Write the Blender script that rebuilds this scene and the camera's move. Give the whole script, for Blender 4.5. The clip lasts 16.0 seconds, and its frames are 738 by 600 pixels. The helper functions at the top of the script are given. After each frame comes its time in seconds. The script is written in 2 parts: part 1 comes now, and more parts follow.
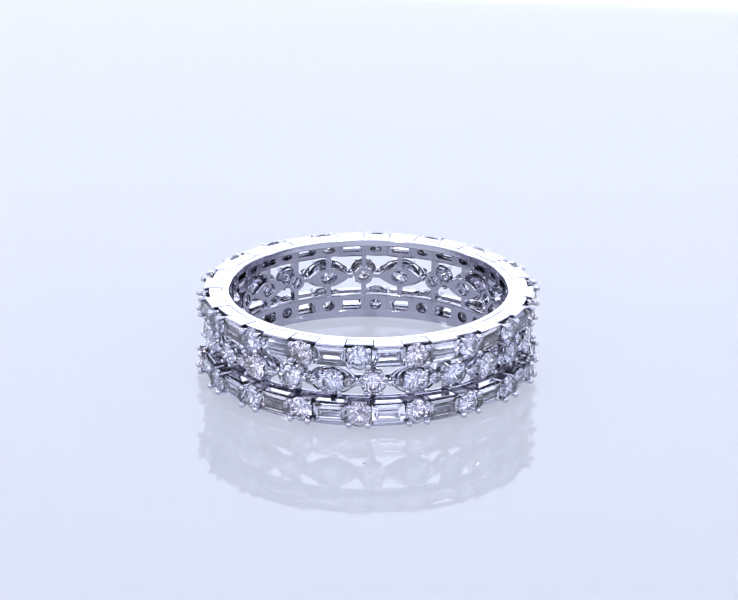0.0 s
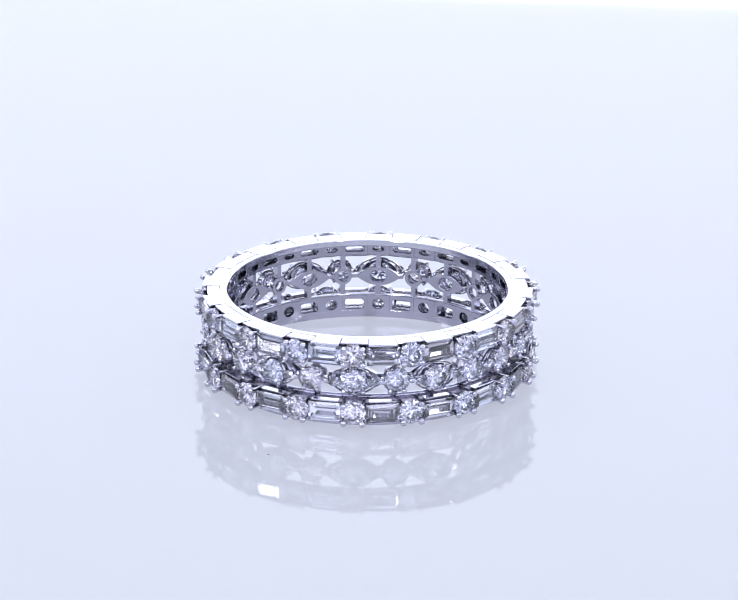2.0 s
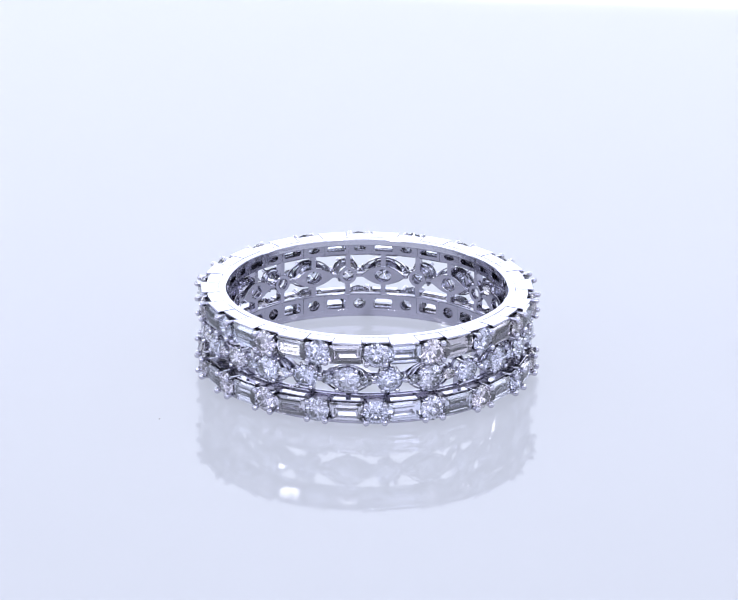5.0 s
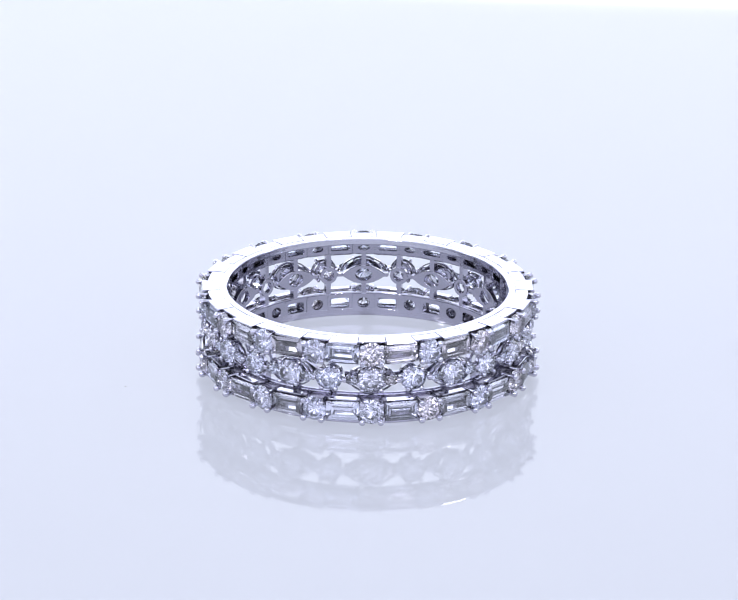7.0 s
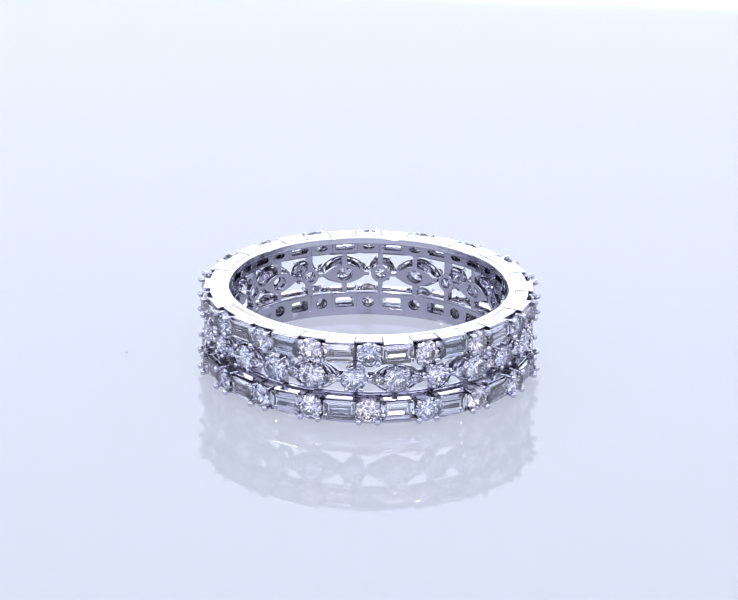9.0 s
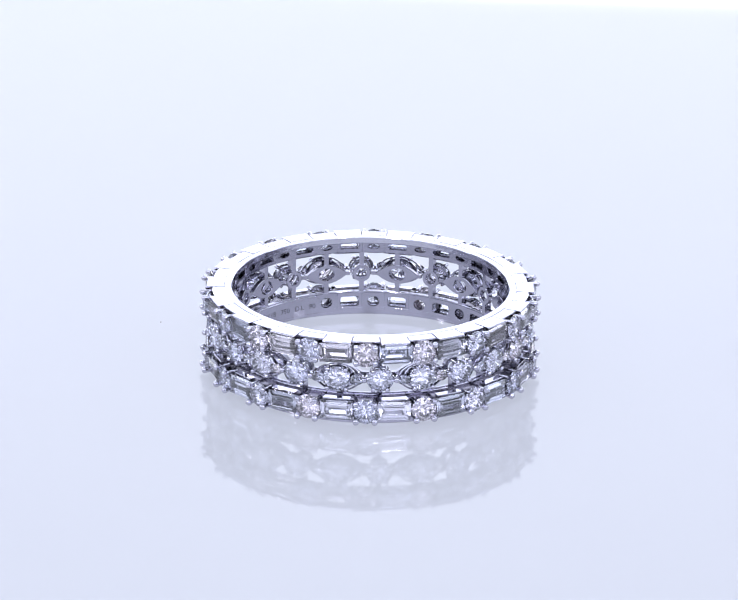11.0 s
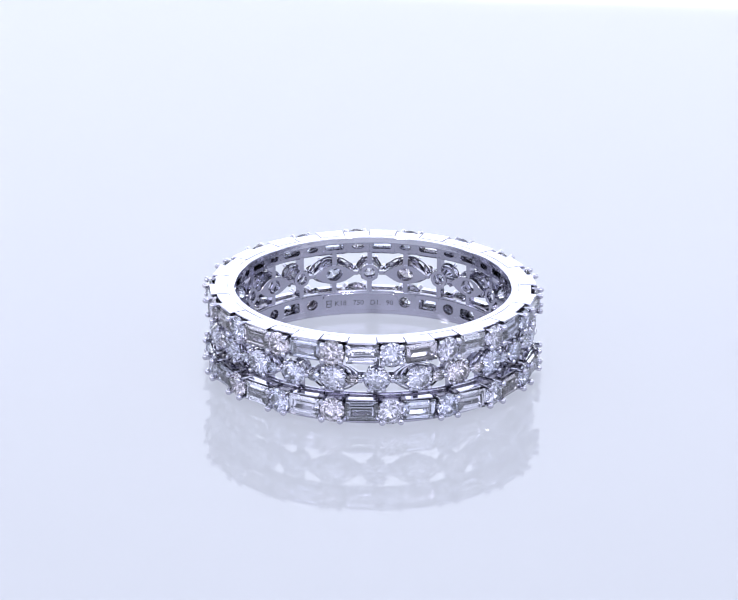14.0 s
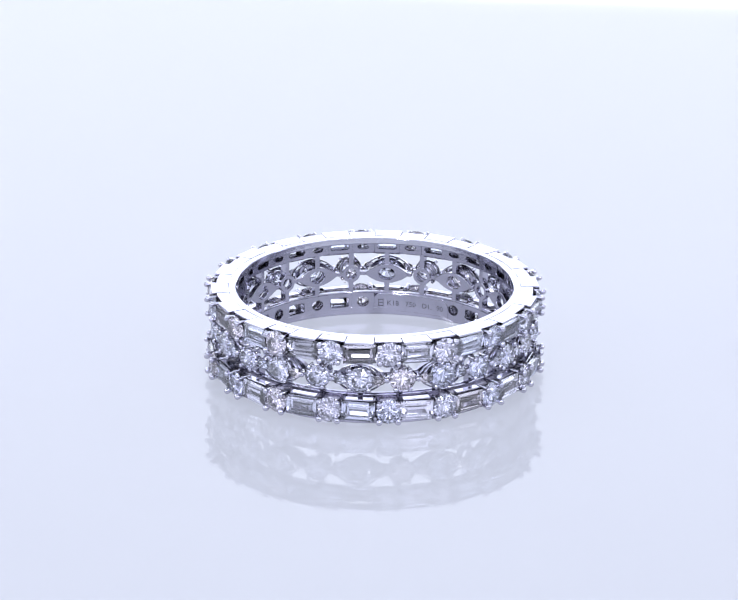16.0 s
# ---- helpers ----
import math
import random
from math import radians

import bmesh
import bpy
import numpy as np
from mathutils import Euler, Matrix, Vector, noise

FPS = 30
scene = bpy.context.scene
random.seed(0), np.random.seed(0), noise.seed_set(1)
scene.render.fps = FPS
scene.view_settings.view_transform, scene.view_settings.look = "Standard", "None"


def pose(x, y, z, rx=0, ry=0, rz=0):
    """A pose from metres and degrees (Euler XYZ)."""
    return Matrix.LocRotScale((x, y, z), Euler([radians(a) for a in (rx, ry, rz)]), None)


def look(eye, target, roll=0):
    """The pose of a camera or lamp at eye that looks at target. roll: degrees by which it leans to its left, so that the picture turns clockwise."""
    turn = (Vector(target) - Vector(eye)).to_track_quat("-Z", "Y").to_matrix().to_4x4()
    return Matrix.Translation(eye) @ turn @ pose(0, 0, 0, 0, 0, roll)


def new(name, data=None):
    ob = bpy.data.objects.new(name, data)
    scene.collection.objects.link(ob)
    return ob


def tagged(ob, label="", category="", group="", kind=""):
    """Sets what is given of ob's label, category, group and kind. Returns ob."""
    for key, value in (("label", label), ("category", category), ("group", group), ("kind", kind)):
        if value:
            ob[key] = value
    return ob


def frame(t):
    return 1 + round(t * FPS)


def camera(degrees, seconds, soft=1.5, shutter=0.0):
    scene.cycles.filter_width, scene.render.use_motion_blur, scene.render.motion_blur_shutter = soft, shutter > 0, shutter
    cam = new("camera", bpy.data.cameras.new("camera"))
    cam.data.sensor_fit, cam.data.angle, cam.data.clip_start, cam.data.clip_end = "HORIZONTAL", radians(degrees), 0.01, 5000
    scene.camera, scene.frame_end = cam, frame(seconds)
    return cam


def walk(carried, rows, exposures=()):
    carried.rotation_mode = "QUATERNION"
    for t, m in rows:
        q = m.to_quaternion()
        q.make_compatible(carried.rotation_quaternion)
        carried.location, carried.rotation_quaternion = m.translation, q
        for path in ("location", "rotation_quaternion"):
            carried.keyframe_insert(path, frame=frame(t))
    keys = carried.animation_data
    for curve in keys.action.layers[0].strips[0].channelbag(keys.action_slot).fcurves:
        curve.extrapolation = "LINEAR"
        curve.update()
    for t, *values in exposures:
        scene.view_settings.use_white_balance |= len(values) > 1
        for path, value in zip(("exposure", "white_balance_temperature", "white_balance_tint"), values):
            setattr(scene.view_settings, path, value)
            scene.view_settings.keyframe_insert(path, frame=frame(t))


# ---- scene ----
MM = 0.001
SPIN = 10.759          # degrees a second, clockwise seen from above
LIFT = 0.00024         # fits the ring's reflection in view; an added base hoop reaches below its claws
OFF = (-0.000199, -0.000214)   # the ring stands slightly off the plate's axis

# ---- camera ----
cam = camera(9.957, 16.0, soft=1.3)
PITCH, YAW = 0.35504, 0.00071
EYE = Vector((0.0, -0.23858, 0.092835))
AHEAD = Vector((-math.sin(YAW) * math.cos(PITCH), math.cos(YAW) * math.cos(PITCH), -math.sin(PITCH)))
VIEW = look(EYE, EYE + AHEAD, 0.571)
walk(cam, [(0.0, VIEW), (16.0, VIEW)], exposures=[(0.0, 0.0), (16.0, 0.0)])

# ---- light ----
world = bpy.data.worlds.new("studio_air")
scene.world = world
world.use_nodes = True
world.node_tree.nodes["Background"].inputs[0].default_value = (0.6, 0.66, 0.8, 1)
world.node_tree.nodes["Background"].inputs[1].default_value = 0.06


def softbox(name, eye, target, width, height, radiance, colour):
    data = bpy.data.lights.new(name, "AREA")
    data.shape, data.size, data.size_y = "RECTANGLE", width, height
    data.energy = radiance * math.pi * width * height
    data.color = colour
    ob = new(name, data)
    ob.matrix_world = look(eye, target)
    return ob


COOL = (0.756, 0.802, 0.945)
softbox("back_softbox", (0, 0.42, 0.318), (0, 0.0, 0.318), 0.80, 0.44, 1.34, COOL)
strip = softbox("strip_lamp", (0, 0.41, 0.0661), (0, 0, 0.0661), 0.80, 0.06, 3.0, (0.96, 1.0, 0.98))
strip.matrix_world = strip.matrix_world @ pose(0, 0, 0, 0, 0, -1.1)
softbox("top_softbox", (0, 0.05, 0.44), (0, 0.05, 0), 0.34, 0.30, 1.5, COOL)
softbox("side_softbox", (-0.42, -0.02, 0.24), (0, 0, 0.02), 0.34, 0.30, 1.5, COOL)
softbox("side_softbox", (0.42, -0.02, 0.24), (0, 0, 0.02), 0.34, 0.30, 1.5, COOL)
# Unseen fill lamps, added to brighten the ring's front and the plate before it.
softbox("front_fill", (-0.24, -0.46, 0.25), (0, 0, 0), 0.44, 0.26, 2.75, (0.745, 0.768, 1.0))
softbox("front_fill", (0.24, -0.46, 0.25), (0, 0, 0), 0.44, 0.26, 2.75, (0.745, 0.768, 1.0))
for lx, ly, lz in ((-0.36, -0.20, 0.16), (0.36, -0.18, 0.18), (-0.10, -0.12, 0.40), (0.11, -0.14, 0.40)):
    softbox("spot_lamp", (lx, ly, lz), (0, 0, 0), 0.024, 0.024, 36.0, (0.92, 0.92, 1.0))
for k in range(7):    # a row of small lamps above the camera
    softbox("row_lamp", (-0.15 + 0.05 * k, -0.30, 0.33), (0, 0, 0), 0.014, 0.014, 64.0, (0.93, 0.93, 1.0))


# ---- materials ----
def material(name):
    m = bpy.data.materials.new(name)
    m.use_nodes = True
    return m, m.node_tree, m.node_tree.nodes["Principled BSDF"]


def link(tree, a, b):
    tree.links.new(a, b)


def noise_node(tree, scale, detail=3.0, rough=0.55):
    coord = tree.nodes.new("ShaderNodeTexCoord")
    n = tree.nodes.new("ShaderNodeTexNoise")
    n.inputs["Scale"].default_value, n.inputs["Detail"].default_value = scale, detail
    n.inputs["Roughness"].default_value = rough
    link(tree, coord.outputs["Object"], n.inputs["Vector"])
    return n.outputs["Fac"]


def ramp(tree, fac, low, high):
    n = tree.nodes.new("ShaderNodeMapRange")
    n.inputs["To Min"].default_value, n.inputs["To Max"].default_value = low, high
    link(tree, fac, n.inputs["Value"])
    return n.outputs["Result"]


def bump(tree, shader, fac, strength, distance):
    n = tree.nodes.new("ShaderNodeBump")
    n.inputs["Strength"].default_value, n.inputs["Distance"].default_value = strength, distance
    link(tree, fac, n.inputs["Height"])
    link(tree, n.outputs["Normal"], shader.inputs["Normal"])


def white_gold():
    m, tree, s = material("white_gold")
    s.inputs["Base Color"].default_value = (0.73, 0.725, 0.80, 1)
    s.inputs["Metallic"].default_value = 1.0
    link(tree, ramp(tree, noise_node(tree, 2600), 0.04, 0.15), s.inputs["Roughness"])
    bump(tree, s, noise_node(tree, 1500, 4), 0.22, 0.00004)
    return m


def claw_gold():
    m, tree, s = material("polished_claw_gold")
    s.inputs["Base Color"].default_value = (0.62, 0.612, 0.69, 1)
    s.inputs["Metallic"].default_value = 1.0
    link(tree, ramp(tree, noise_node(tree, 3600), 0.03, 0.10), s.inputs["Roughness"])
    bump(tree, s, noise_node(tree, 2600, 3), 0.25, 0.00004)
    return m


def cast_gold():
    m, tree, s = material("cast_white_gold")
    s.inputs["Base Color"].default_value = (0.47, 0.462, 0.54, 1)
    s.inputs["Metallic"].default_value = 1.0
    link(tree, ramp(tree, noise_node(tree, 3200), 0.09, 0.17), s.inputs["Roughness"])
    bump(tree, s, noise_node(tree, 2200, 4), 0.30, 0.00003)
    return m


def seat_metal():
    m, tree, s = material("shade_darkened_seat")
    # White gold darkened in its colour, for the shade between and beneath stones.
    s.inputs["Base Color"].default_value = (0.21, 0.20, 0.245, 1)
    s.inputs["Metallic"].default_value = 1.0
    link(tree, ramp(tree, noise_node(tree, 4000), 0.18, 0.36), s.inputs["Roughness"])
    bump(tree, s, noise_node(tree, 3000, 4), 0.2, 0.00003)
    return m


def diamond():
    m, tree, s = material("diamond")
    tree.nodes.remove(s)
    info = tree.nodes.new("ShaderNodeObjectInfo")
    tint = tree.nodes.new("ShaderNodeValToRGB")
    tint.color_ramp.elements[0].position, tint.color_ramp.elements[0].color = 0.0, (0.945, 0.955, 1.0, 1)
    tint.color_ramp.elements[1].position, tint.color_ramp.elements[1].color = 1.0, (0.998, 0.982, 0.994, 1)
    for spot, colour in ((0.55, (0.965, 0.968, 1.0, 1)), (0.86, (0.985, 0.975, 1.0, 1))):
        tint.color_ramp.elements.new(spot).color = colour
    link(tree, info.outputs["Random"], tint.inputs["Fac"])
    glass = tree.nodes.new("ShaderNodeBsdfGlass")
    glass.inputs["IOR"].default_value, glass.inputs["Roughness"].default_value = 2.42, 0.0
    link(tree, tint.outputs["Color"], glass.inputs["Color"])
    link(tree, glass.outputs["BSDF"], tree.nodes["Material Output"].inputs["Surface"])
    return m


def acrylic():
    m, tree, s = material("white_acrylic_added_glow")
    # Dark base with added glow: whitens the plate and weakens the ring's shadow.
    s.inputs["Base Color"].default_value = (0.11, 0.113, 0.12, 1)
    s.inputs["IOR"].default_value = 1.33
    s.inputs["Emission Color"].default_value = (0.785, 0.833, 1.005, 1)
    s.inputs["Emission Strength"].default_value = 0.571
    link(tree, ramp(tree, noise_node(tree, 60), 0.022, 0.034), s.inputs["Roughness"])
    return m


def matte(name, colour, rough, scale):
    m, tree, s = material(name)
    mix = tree.nodes.new("ShaderNodeMix")
    mix.data_type = "RGBA"
    mix.inputs["A"].default_value = (*[c * 0.95 for c in colour], 1)
    mix.inputs["B"].default_value = (*colour, 1)
    link(tree, noise_node(tree, scale), mix.inputs["Factor"])
    link(tree, mix.outputs["Result"], s.inputs["Base Color"])
    s.inputs["Roughness"].default_value = rough
    return m


GOLD, CLAW, CAST, SEAT, DIAMOND, ACRYLIC = white_gold(), claw_gold(), cast_gold(), seat_metal(), diamond(), acrylic()
PAPER = matte("white_paper", (0.86, 0.87, 0.88), 0.9, 40)
FABRIC = matte("white_tent_fabric", (0.80, 0.81, 0.83), 0.9, 25)
GREY = matte("grey_studio_wall", (0.10, 0.10, 0.12), 0.9, 6)
DUST = matte("grey_dust", (0.16, 0.16, 0.18), 0.8, 900)
# Dark colour that stands for the shade inside the engraved marks.
MARK_SHADE = matte("engraving_shade", (0.12, 0.12, 0.15), 0.6, 900)


# ---- building helpers ----
def mesh_of(name, bm, mat, smooth=False):
    bmesh.ops.recalc_face_normals(bm, faces=bm.faces[:])
    me = bpy.data.meshes.new(name)
    bm.to_mesh(me)
    bm.free()
    me.materials.append(mat)
    if smooth or mat in (GOLD, CAST, SEAT):
        me.polygons.foreach_set("use_smooth", [True] * len(me.polygons))
        if not smooth:
            me.set_sharp_from_angle(angle=radians(28))
    return me


def place(name, me, parent, m=None, label=""):
    ob = new(name, me)
    ob.parent = parent
    if m is not None:
        ob.matrix_basis = m
    if label:
        ob["label"] = label
    return ob


def box(x0, x1, y0, y1, z0, z1):
    bm = bmesh.new()
    bmesh.ops.create_cube(bm, size=1)
    for v in bm.verts:
        v.co = Vector(((x0 + x1) / 2 + v.co.x * (x1 - x0), (y0 + y1) / 2 + v.co.y * (y1 - y0), (z0 + z1) / 2 + v.co.z * (z1 - z0)))
    return bm


def bulge(phi):
    """The ring is slightly oval, fitted to its outline in view: how far it stands out at the angle phi, in millimetres.
    """
    return 0.082 * math.cos(2 * radians(phi - 53))


def at(phi, r, z):
    """Stands on the ring at the angle phi, local y outward, in millimetres."""
    return pose(0, 0, 0, 0, 0, phi - 90) @ Matrix.Translation((0, (r + bulge(phi)) * MM, z * MM))


def arc_block(r0, r1, half, z0, z1, n, soft=0.0, flat=False):
    """A curved block about the ring's y direction, its edges eased by soft, in millimetres and degrees."""
    bm = bmesh.new()
    prof = [(r0 + soft, z0), (r1 - soft, z0), (r1, z0 + soft), (r1, z1 - soft), (r1 - soft, z1), (r0 + soft, z1), (r0, z1 - soft), (r0, z0 + soft)]
    rings = []
    for i in range(n + 1):
        a = radians(-half + 2 * half * i / n)
        ring = []
        for r, z in prof:
            k = math.cos(radians(half)) / math.cos(a) if flat and r > (r0 + r1) / 2 else 1.0
            ring.append(bm.verts.new((r * k * math.sin(a) * MM, r * k * math.cos(a) * MM, z * MM)))
        rings.append(ring)
    m = len(prof)
    for a, b in zip(rings, rings[1:]):
        for j in range(m):
            bm.faces.new((a[j], a[(j + 1) % m], b[(j + 1) % m], b[j]))
    bm.faces.new(rings[0])
    bm.faces.new(rings[-1])
    return bm


def band(r0, r1, z0, z1, n=180, soft=0.04):
    """A whole hoop."""
    bm = bmesh.new()
    prof = [(r0 + soft, z0), (r1 - soft, z0), (r1, z0 + soft), (r1, z1 - soft), (r1 - soft, z1), (r0 + soft, z1), (r0, z1 - soft), (r0, z0 + soft)]
    rings = []
    for i in range(n):
        a, out = 2 * math.pi * i / n, bulge(360 * i / n)
        rings.append([bm.verts.new(((r + out) * math.cos(a) * MM, (r + out) * math.sin(a) * MM, z * MM)) for r, z in prof])
    m = len(prof)
    for i in range(n):
        a, b = rings[i], rings[(i + 1) % n]
        for j in range(m):
            bm.faces.new((a[j], a[(j + 1) % m], b[(j + 1) % m], b[j]))
    return bm


def pierced(outer, inner, y0, y1, bend, soft=0.03):
    """A plate in the x-z plane with a hole, from depth y0 to y1, bent round the ring; millimetres."""
    bm = bmesh.new()

    def loop(pts, y, k=1.0):
        return [bm.verts.new((x * k * MM, (y - x * x / (2 * bend)) * MM, z * k * MM)) for x, z in pts]

    s_out, s_in = 1 - soft, 1 + soft * 1.5
    loops = [loop(outer, y0 + 0.03, 1.0), loop(outer, y1 - 0.03, 1.0), loop(outer, y1, s_out), loop(inner, y1, s_in), loop(inner, y1 - 0.03), loop(inner, y0 + 0.03), loop(inner, y0, s_in), loop(outer, y0, s_out)]
    n = len(outer)
    for a, b in zip(loops, loops[1:] + loops[:1]):
        for j in range(n):
            bm.faces.new((a[j], a[(j + 1) % n], b[(j + 1) % n], b[j]))
    return bm


def circle(r, n=24, squash=1.0):
    return [(r * math.cos(2 * math.pi * i / n), squash * r * math.sin(2 * math.pi * i / n)) for i in range(n)]


def squarish(hx, hz, n=24, power=8.0):
    """A rectangle with rounded corners, as a superellipse with evenly turned points."""
    pts = []
    for i in range(n):
        a = 2 * math.pi * i / n
        c, s = math.cos(a), math.sin(a)
        k = (abs(c) ** power + abs(s) ** power) ** (-1 / power)
        pts.append((hx * k * c, hz * k * s))
    return pts


def eye_shape(half, tall, n=24, point=1.6):
    """An eye outline: two bows that meet in blunt tips."""
    pts = []
    for i in range(n):
        a = 2 * math.pi * i / n
        c, s = math.cos(a), math.sin(a)
        pts.append((half * c, tall * math.copysign(abs(s) ** point, s)))
    return pts


def brilliant(d, crown=0.17, depth=0.43, table=0.56, n=8, oval=1.0, seed=1):
    """A round brilliant, its table towards +y and its girdle at y = 0."""
    bm = bmesh.new()
    r = d / 2
    odd = random.Random(seed)

    def ring(rad, y, m, turn, uneven=0.0):
        made = []
        for i in range(m):
            a = 2 * math.pi * (i + turn) / m
            k = rad * (1 + odd.uniform(-uneven, uneven))
            made.append(bm.verts.new((k * math.cos(a) * MM, y * (1 + odd.uniform(-uneven, uneven)) * MM, k * oval * math.sin(a) * MM)))
        return made

    top = ring(r * table, d * crown, n, 0.0)
    mid = ring(r * 0.80, d * crown * 0.58, n, 0.5, 0.02)
    girdle = ring(r, d * 0.012, 2 * n, 0.0)
    under = ring(r, -d * 0.012, 2 * n, 0.0)
    low = ring(r * 0.42, -d * depth * 0.56, n, 0.5, 0.05)
    tip = bm.verts.new((0, -d * depth * MM, 0))
    bm.faces.new(top)
    for i in range(n):
        j = (i + 1) % n
        g = 2 * i
        h = (g + 2) % (2 * n)
        for f in ((top[i], mid[i], top[j]), (top[i], mid[i], girdle[g]), (top[i], girdle[g], mid[i - 1]),
                  (mid[i], girdle[g], girdle[g + 1]), (mid[i], girdle[g + 1], girdle[h]),
                  (low[i], under[g], under[g + 1]), (low[i], under[g + 1], under[h]),
                  (under[g], low[i], tip), (under[g], tip, low[i - 1])):
            bm.faces.new(f)
    for i in range(2 * n):
        j = (i + 1) % (2 * n)
        bm.faces.new((girdle[i], girdle[j], under[j], under[i]))
    return bm


def baguette(w, h, crown=0.14, depth=0.55):
    """A step-cut baguette, its table towards +y."""
    bm = bmesh.new()

    def rect(kx, kz, y):
        return [bm.verts.new((sx * kx * MM, y * MM, sz * kz * MM)) for sx, sz in ((-1, -1), (1, -1), (1, 1), (-1, 1))]

    hw, hh = w / 2, h / 2
    loops = [rect(hw - 0.30, hh - 0.26, crown), rect(hw - 0.13, hh - 0.12, crown * 0.62), rect(hw, hh, 0.02), rect(hw, hh, -0.03),
             rect(hw - 0.16, hh - 0.15, -depth * 0.38), rect(hw - 0.34, hh - 0.32, -depth * 0.74), rect(hw - 0.46, 0.02, -depth)]
    bm.faces.new(loops[0])
    for a, b in zip(loops, loops[1:]):
        for j in range(4):
            bm.faces.new((a[j], a[(j + 1) % 4], b[(j + 1) % 4], b[j]))
    bm.faces.new(loops[-1])
    return bm


def claw(radius, length):
    """A prong along y with a rounded bead at its outer end, at y = 0."""
    bm = bmesh.new()
    n = 10
    prof = [(0.62, -length / radius), (0.70, -1.0), (0.92, -0.45), (1.0, 0.0), (0.90, 0.42), (0.62, 0.76)]
    rings = [[bm.verts.new((k * radius * math.cos(2 * math.pi * i / n) * MM, y * radius * MM, k * radius * math.sin(2 * math.pi * i / n) * MM)) for i in range(n)] for k, y in prof]
    for a, b in zip(rings, rings[1:]):
        for j in range(n):
            bm.faces.new((a[j], a[(j + 1) % n], b[(j + 1) % n], b[j]))
    end = bm.verts.new((0, 0.95 * radius * MM, 0))
    for j in range(n):
        bm.faces.new((rings[-1][j], rings[-1][(j + 1) % n], end))
    bm.faces.new(rings[0])
    return bm


# ---- the studio ----
def studio():
    bm = bmesh.new()
    steps = 24
    prof = [(-0.75, -0.012)] + [(0.10 + 0.16 * i / steps, -0.012) for i in range(0, steps, 6)]
    for i in range(steps + 1):
        a = math.pi / 2 * i / steps
        prof.append((0.46 + 0.12 * math.sin(a), -0.012 + 0.12 * (1 - math.cos(a))))
    prof.append((0.58, 0.56))
    left = [bm.verts.new((-0.75, y, z)) for y, z in prof]
    right = [bm.verts.new((0.75, y, z)) for y, z in prof]
    for i in range(len(prof) - 1):
        bm.faces.new((left[i], right[i], right[i + 1], left[i + 1]))
    ob = new("backdrop", mesh_of("backdrop", bm, PAPER, True))
    tagged(ob, "white paper sweep that curves up behind the plate", "backdrop", kind="structure")
    for name, dims, mat, label in (
            ("wall_left", (-0.77, -0.75, -0.75, 0.60, -0.02, 0.58), FABRIC, "white fabric side of the light tent"),
            ("wall_right", (0.75, 0.77, -0.75, 0.60, -0.02, 0.58), FABRIC, "white fabric side of the light tent"),
            ("wall_front", (-0.77, 0.77, -0.77, -0.752, -0.02, 0.58), GREY, "plain grey studio wall behind the camera"),
            ("ceiling", (-0.77, 0.77, -0.77, 0.60, 0.56, 0.58), FABRIC, "white fabric roof of the light tent")):
        ob = new(name, mesh_of(name, box(*dims), mat))
        tagged(ob, label, name.split("_")[0], kind="structure")


def turning_plate():
    """The round glossy plate with its dust specks; top at z = 0."""
    bm = bmesh.new()
    n, rad = 256, 0.15
    prof = [(rad - 0.0012, -0.0119), (rad, -0.011), (rad, -0.0012), (rad - 0.0004, -0.0004), (rad - 0.0014, 0.0)]
    rings = [[bm.verts.new((r * math.cos(2 * math.pi * i / n), r * math.sin(2 * math.pi * i / n), z)) for i in range(n)] for r, z in prof]
    for a, b in zip(rings, rings[1:]):
        for j in range(n):
            bm.faces.new((a[j], a[(j + 1) % n], b[(j + 1) % n], b[j]))
    bm.faces.new(rings[-1])
    bm.faces.new(rings[0])
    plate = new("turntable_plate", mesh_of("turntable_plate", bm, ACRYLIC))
    tagged(plate, "round glossy white acrylic plate with an added even glow", "turntable")
    return plate


STEP = 20.0
FIRST = -13.1           # a round stone of both outer rows and a large stone of the middle row
LOW, MID, HIGH = 0.78, 2.68, 4.39
STAMP = (229.3, 262.7)  # the solid stamped stretch inside the lower row


def in_stamp(phi):
    return STAMP[0] - 2 < phi % 360 < STAMP[1] + 2


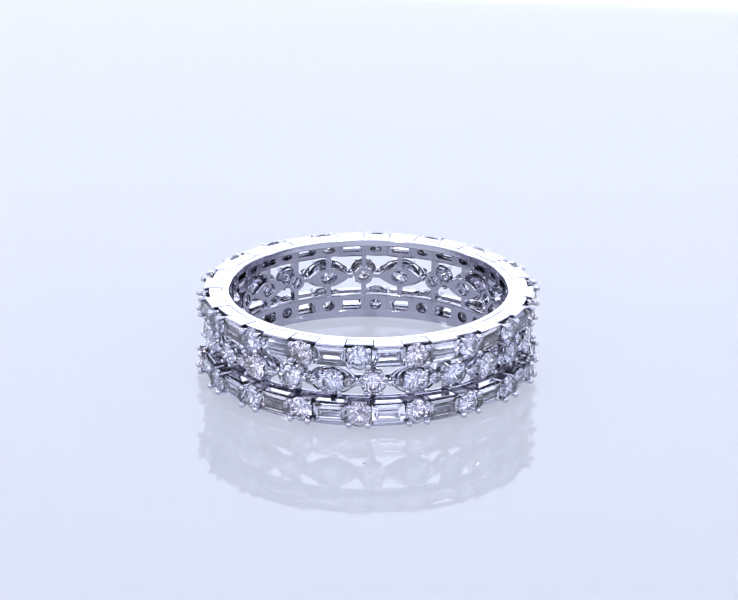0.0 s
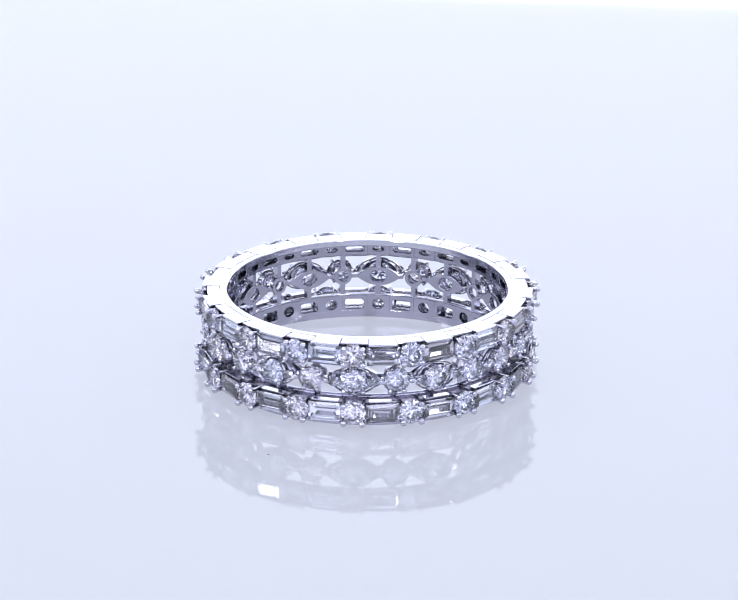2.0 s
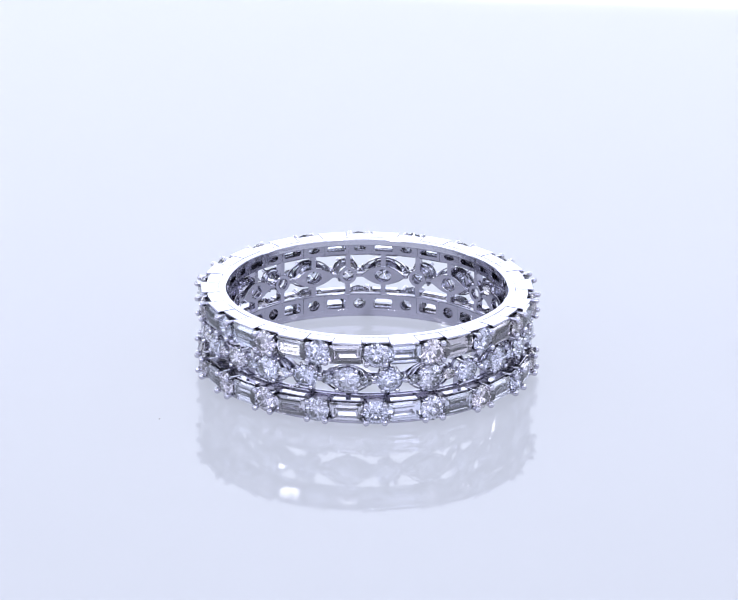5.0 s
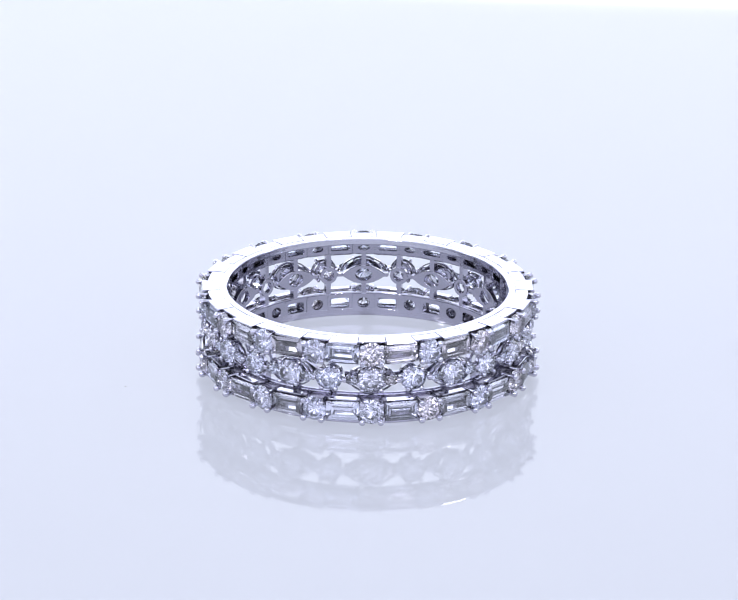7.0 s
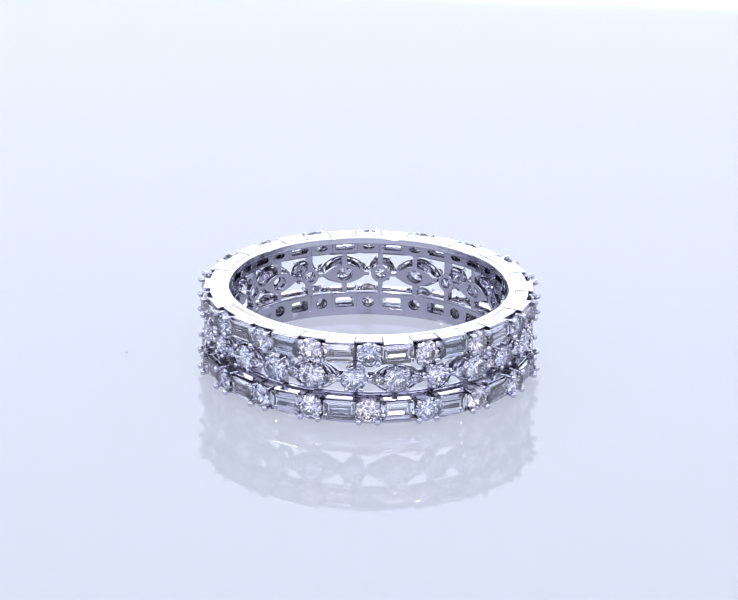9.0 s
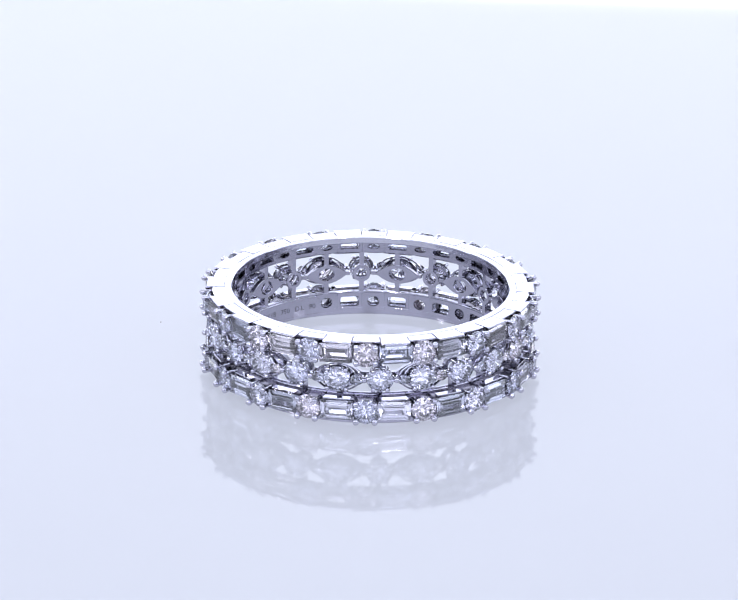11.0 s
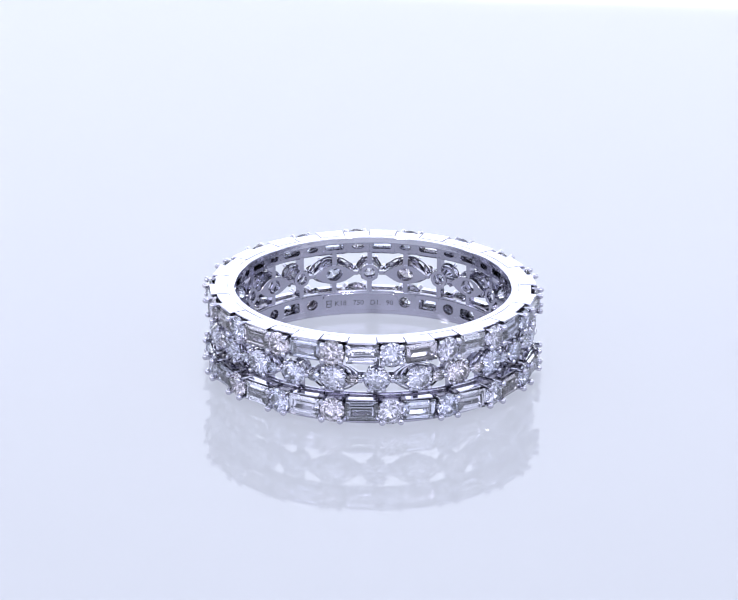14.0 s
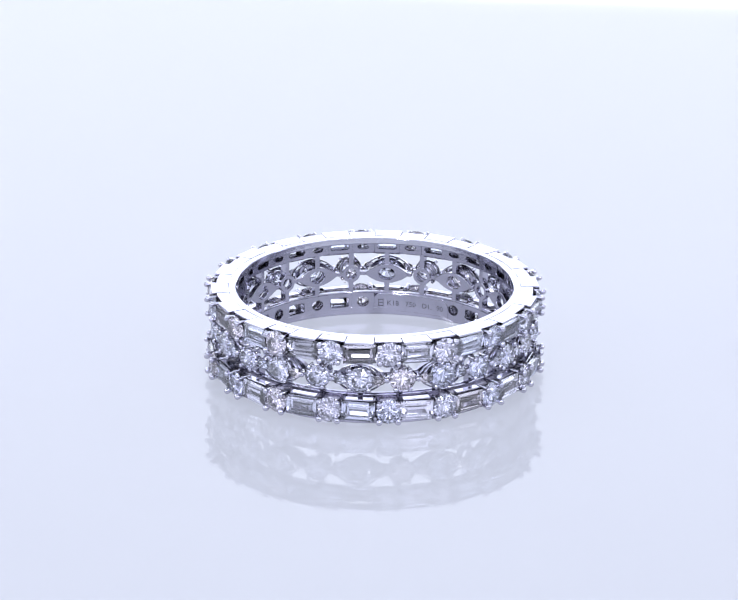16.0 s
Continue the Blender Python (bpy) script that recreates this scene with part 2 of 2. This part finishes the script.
def wedding_ring():
    ring = new("ring")
    tagged(ring, "white gold eternity ring set with round and baguette diamonds", "ring")

    # hoops
    # The base hoop is an added part that fills the gap under the ring.
    for name, dims in (("upper_rim", (8.52, 8.98, 4.60, 4.91)), ("inner_lip", (8.38, 8.82, 4.66, 5.035)), ("lower_rim", (8.40, 9.10, 0.14, 0.46)), ("added_base_hoop", (9.0, 9.14, -0.24, 0.16)),
                       ("upper_rail", (8.44, 8.66, 4.02, 4.12)), ("lower_rail", (8.43, 8.66, 1.36, 1.50))):
        place(name, mesh_of(name, band(*dims), GOLD if name == "inner_lip" else CAST, False), ring)

    long_cap = mesh_of("rim_cap", arc_block(8.825, 9.90, 4.88, 4.92, 5.04, 6, 0.03, True), GOLD)
    short_cap = mesh_of("rim_cap", arc_block(8.825, 9.58, 4.76, 4.92, 5.03, 6, 0.03), GOLD)
    long_base = mesh_of("base_cap", arc_block(9.0, 9.56, 4.95, 0.12, 0.26, 6, 0.03, True), GOLD)
    short_base = mesh_of("base_cap", arc_block(9.0, 9.44, 4.73, 0.12, 0.26, 6, 0.03), GOLD)
    long_stones = [mesh_of("baguette_diamond", baguette(1.94, 1.14, c, d), DIAMOND) for c, d in ((0.14, 0.34), (0.17, 0.42), (0.12, 0.48), (0.15, 0.58))]
    round_stones = [mesh_of("round_diamond", brilliant(1.50, n=13, seed=i), DIAMOND) for i in range(4)]
    big_stones = [mesh_of("centre_diamond", brilliant(1.70, 0.16, 0.42, n=14, oval=0.90, seed=10 + i), DIAMOND) for i in range(3)]
    small_stones = [mesh_of("centre_diamond", brilliant(1.58, n=13, oval=0.90, seed=20 + i), DIAMOND) for i in range(3)]
    accent_stone = mesh_of("accent_diamond", brilliant(0.86, 0.17, 0.34, n=6, oval=0.72), DIAMOND)
    bead = mesh_of("claw", claw(0.185, 0.85), CLAW, True)
    foot_bead = mesh_of("claw", claw(0.21, 1.0), CLAW, True)
    fine_bead = mesh_of("fine_claw", claw(0.15, 0.6), CLAW, True)
    link_bead = mesh_of("link_bead", claw(0.19, 0.75), CLAW, True)
    long_frames = [mesh_of("inner_frame", pierced(squarish(0.80, h, 24, 24), squarish(0.57, k), 0.0, 0.45, 8.4), CAST) for h, k in ((0.60, 0.31), (0.37, 0.17))]
    round_frames = [mesh_of("inner_frame", pierced(squarish(0.72, h, 24, 24), circle(0.36, 24, k), 0.0, 0.45, 8.4), CAST) for h, k in ((0.60, 0.9), (0.37, 0.48))]
    # Channels and collars have the gaps' shade put into their colour.
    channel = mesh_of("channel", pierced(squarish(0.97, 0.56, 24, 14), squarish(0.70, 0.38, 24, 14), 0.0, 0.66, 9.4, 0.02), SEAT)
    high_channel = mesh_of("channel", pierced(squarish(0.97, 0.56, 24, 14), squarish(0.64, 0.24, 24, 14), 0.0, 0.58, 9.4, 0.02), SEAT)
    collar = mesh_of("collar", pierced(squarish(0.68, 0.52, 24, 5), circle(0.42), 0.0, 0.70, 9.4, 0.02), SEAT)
    eye_plate = mesh_of("eye_plate", pierced(eye_shape(1.38, 0.62, 24, 2.0), circle(0.50, 24, 0.80), 0.0, 0.32, 8.4), CAST)
    eye_collar = mesh_of("eye_collar", pierced(eye_shape(1.12, 0.77, 24, 1.2), circle(0.72, 24, 0.84), 0.0, 0.18, 9.2), CAST)
    eye_rail = mesh_of("eye_rail", pierced(eye_shape(1.46, 0.89, 32, 1.3), eye_shape(1.36, 0.82, 32, 1.3), 0.0, 0.20, 9.4, 0.02), CAST)
    hoop_plate = mesh_of("hoop_plate", pierced(circle(0.56), circle(0.34), 0.0, 0.32, 8.4), CAST)
    hoop_collar = mesh_of("hoop_collar", pierced(circle(0.68, 24, 0.92), circle(0.56, 24, 0.90), 0.0, 0.22, 9.3), CAST)
    strut = mesh_of("strut", box(-0.15 * MM, 0.15 * MM, 0, 0.45 * MM, 0, 0.76 * MM), CAST)
    long_strut = mesh_of("strut", box(-0.15 * MM, 0.15 * MM, 0, 0.45 * MM, 0, 0.99 * MM), CAST)
    wall_bar = mesh_of("wall_bar", arc_block(9.30, 9.74, 4.7, -0.045, 0.045, 6, 0.02, True), GOLD)
    bridge = mesh_of("bridge", arc_block(8.44, 8.72, 3.2, -0.12, 0.12, 3, 0.03), CAST)
    outer_link = mesh_of("outer_link", arc_block(9.15, 9.40, 1.6, -0.10, 0.10, 3, 0.03), GOLD)

    def lean(phi, r, z):
        wob = random.Random(int(phi * 7 + z * 100))
        return at(phi + wob.uniform(-0.25, 0.25), r, z + wob.uniform(-0.02, 0.02)) @ pose(0, 0, 0, wob.uniform(-5, 5), wob.uniform(-3, 3), wob.uniform(-4, 4))

    def turned(phi, r, z):
        wob = random.Random(int(phi * 11 + z * 130))
        return lean(phi, r, z) @ pose(0, 0, 0, 0, wob.uniform(0, 45), 0)

    for k in range(18):
        phi = FIRST + STEP * k
        half = phi + STEP / 2
        place("rim_cap", short_cap, ring, at(phi, 0, 0))
        place("rim_cap", long_cap, ring, at(half, 0, 0))
        place("base_cap", short_base, ring, at(phi, 0, 0))
        place("base_cap", long_base, ring, at(half, 0, 0))
        for row in (LOW, HIGH):
            place("baguette_diamond", long_stones[(k * 5 + (row > 2) * 3 + k // 3) % 4], ring, lean(half, 9.84, row - (0.05 if row == HIGH else 0)), "step-cut baguette diamond")
            place("round_diamond", round_stones[(k * 7 + (row > 2)) % 4], ring, turned(phi, 9.87, row - (0.08 if row == HIGH else 0)), "round brilliant-cut diamond")
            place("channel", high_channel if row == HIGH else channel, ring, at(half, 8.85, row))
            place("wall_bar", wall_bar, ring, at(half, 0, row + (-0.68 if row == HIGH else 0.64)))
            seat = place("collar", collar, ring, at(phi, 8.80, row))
            for x in (-0.55, 0.55):
                for z in (-0.52, 0.52):
                    foot = row == LOW and z < 0
                    lift = -0.03 if foot else -0.08 if row == HIGH and z > 0 else 0.0
                    place("claw", foot_bead if foot else bead, seat, Matrix.Translation((x * MM, (1.37 - x * x / 19) * MM, (z + lift) * MM)))
            if row == HIGH or not in_stamp(half):
                place("inner_frame", long_frames[row == HIGH], ring, at(half, 8.405, row + (0.07 if row == HIGH else 0.06)))
            if row == HIGH or not in_stamp(phi):
                place("inner_frame", round_frames[row == HIGH], ring, at(phi, 8.40, row + (0.07 if row == HIGH else 0.06)))

    for k in range(24):
        phi = FIRST + 15.0 * k
        large = k % 2 == 0
        place("centre_diamond", big_stones[k % 3] if large else small_stones[k % 3], ring, lean(phi, 9.66 if large else 9.62, MID), "oval diamond of the middle row" if large else "round diamond of the middle row")
        place("eye_plate" if large else "hoop_plate", eye_plate if large else hoop_plate, ring, at(phi, 8.41, MID))
        seat = place("eye_collar" if large else "hoop_collar", eye_collar if large else hoop_collar, ring, at(phi, 9.24, MID))
        place("bridge", bridge, ring, at(phi + 7.9, 0, MID))
        for side in (-1, 1):
            m = at(phi, 8.44, MID) @ Matrix.Translation((0, 0, side * (0.46 if large else 0.42) * MM))
            place("strut", long_strut if side > 0 else strut, ring, m if side > 0 else m @ pose(0, 0, 0, 0, 180, 0))
            for x in (-1, 1):
                cx, cz = (0.56, 0.60) if large else (0.42, 0.58)
                place("fine_claw", fine_bead, seat, Matrix.Translation((x * cx * MM, (0.56 - cx * cx / 19) * MM, side * cz * MM)))
            if large and side > 0:
                place("eye_rail", eye_rail, ring, at(phi, 9.28, MID))
            if large:
                place("accent_diamond", accent_stone, ring, at(phi + side * 6.7, 9.74, MID), "tiny accent diamond")
                place("link_bead", link_bead, ring, at(phi + side * 9.5, 9.70, MID))
                place("outer_link", outer_link, ring, at(phi + side * 9.4, 0, MID))
    stamp(ring)
    return ring


def stamp(ring):
    """The solid stretch of the inner wall with its engraved marks."""
    mid = (STAMP[0] + STAMP[1]) / 2
    half = (STAMP[1] - STAMP[0]) / 2
    bm = arc_block(8.385, 8.80, half, 0.16, 1.44, 48, 0.10)
    for v in bm.verts:    # the upper corners are rounded off
        end = half - abs(math.degrees(math.atan2(v.co.x, v.co.y)))
        if v.co.z > 0.8 * MM and end < 3.4:
            v.co.z -= 0.5 * MM * (1 - math.sqrt(max(0.0, 1 - (1 - end / 3.4) ** 2)))
    plate = place("stamp_plate", mesh_of("stamp_plate", bm, CAST), ring, at(mid, 0, 0), "solid white gold strip with engraved hallmark")

    def wrapped(bm):
        for v in bm.verts:
            a = v.co.x / (8.37 * MM)
            r = 8.38 * MM - v.co.y
            v.co = Vector((r * math.sin(a), r * math.cos(a), v.co.z))
        return bm

    def lettering(text, x, size):
        data = bpy.data.curves.new("engraving", "FONT")
        data.body, data.size, data.align_x = text, size * MM, "CENTER"
        data.resolution_u = 3
        ob = new("engraving_source", data)
        bpy.context.view_layer.update()
        flat = ob.evaluated_get(bpy.context.evaluated_depsgraph_get()).to_mesh()
        bm = bmesh.new()
        bm.from_mesh(flat)
        ob.evaluated_get(bpy.context.evaluated_depsgraph_get()).to_mesh_clear()
        bpy.data.objects.remove(ob)
        for v in bm.verts:
            v.co = Vector((v.co.x + x * MM, 0.0, v.co.y + 0.60 * MM))
        place("engraving", mesh_of("engraving", wrapped(bm), MARK_SHADE), plate, None, "engraved letters with their shade painted dark")

    lettering("K18", -1.20, 0.46)
    lettering("750", -0.08, 0.46)
    lettering("D1.", 0.98, 0.46)
    lettering("90", 1.86, 0.46)
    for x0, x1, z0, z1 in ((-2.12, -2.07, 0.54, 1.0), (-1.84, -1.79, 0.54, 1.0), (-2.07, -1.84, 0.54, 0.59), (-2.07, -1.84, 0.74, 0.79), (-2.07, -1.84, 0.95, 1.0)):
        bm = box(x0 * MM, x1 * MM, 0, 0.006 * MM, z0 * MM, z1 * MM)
        place("engraving", mesh_of("engraving", wrapped(bm), MARK_SHADE), plate)


def dust(plate):
    for x, y, size, turn in ((-0.39, -15.05, 0.075, 20),):
        bm = bmesh.new()
        bmesh.ops.create_icosphere(bm, subdivisions=1, radius=1.0)
        for v in bm.verts:
            v.co = Vector((v.co.x * size * MM, v.co.y * size * 0.6 * MM, (v.co.z * 0.3 + 0.3) * size * MM))
        place("dust_speck", mesh_of("dust_speck", bm, DUST), plate, pose(x * MM, y * MM, 0, 0, 0, turn), "grey dust speck")


studio()
PLATE = turning_plate()
dust(PLATE)
RING = wedding_ring()


def motions():
    rows_ring, rows_plate = [], []
    for k in range(0, 17):
        turn = -(SPIN * k - 0.203)
        m = pose(0, 0, 0, 0, 0, turn)
        rows_plate.append((float(k), m))
        rows_ring.append((float(k), m @ Matrix.Translation((OFF[0], OFF[1], LIFT))))
    walk(PLATE, rows_plate)
    walk(RING, rows_ring)


motions()
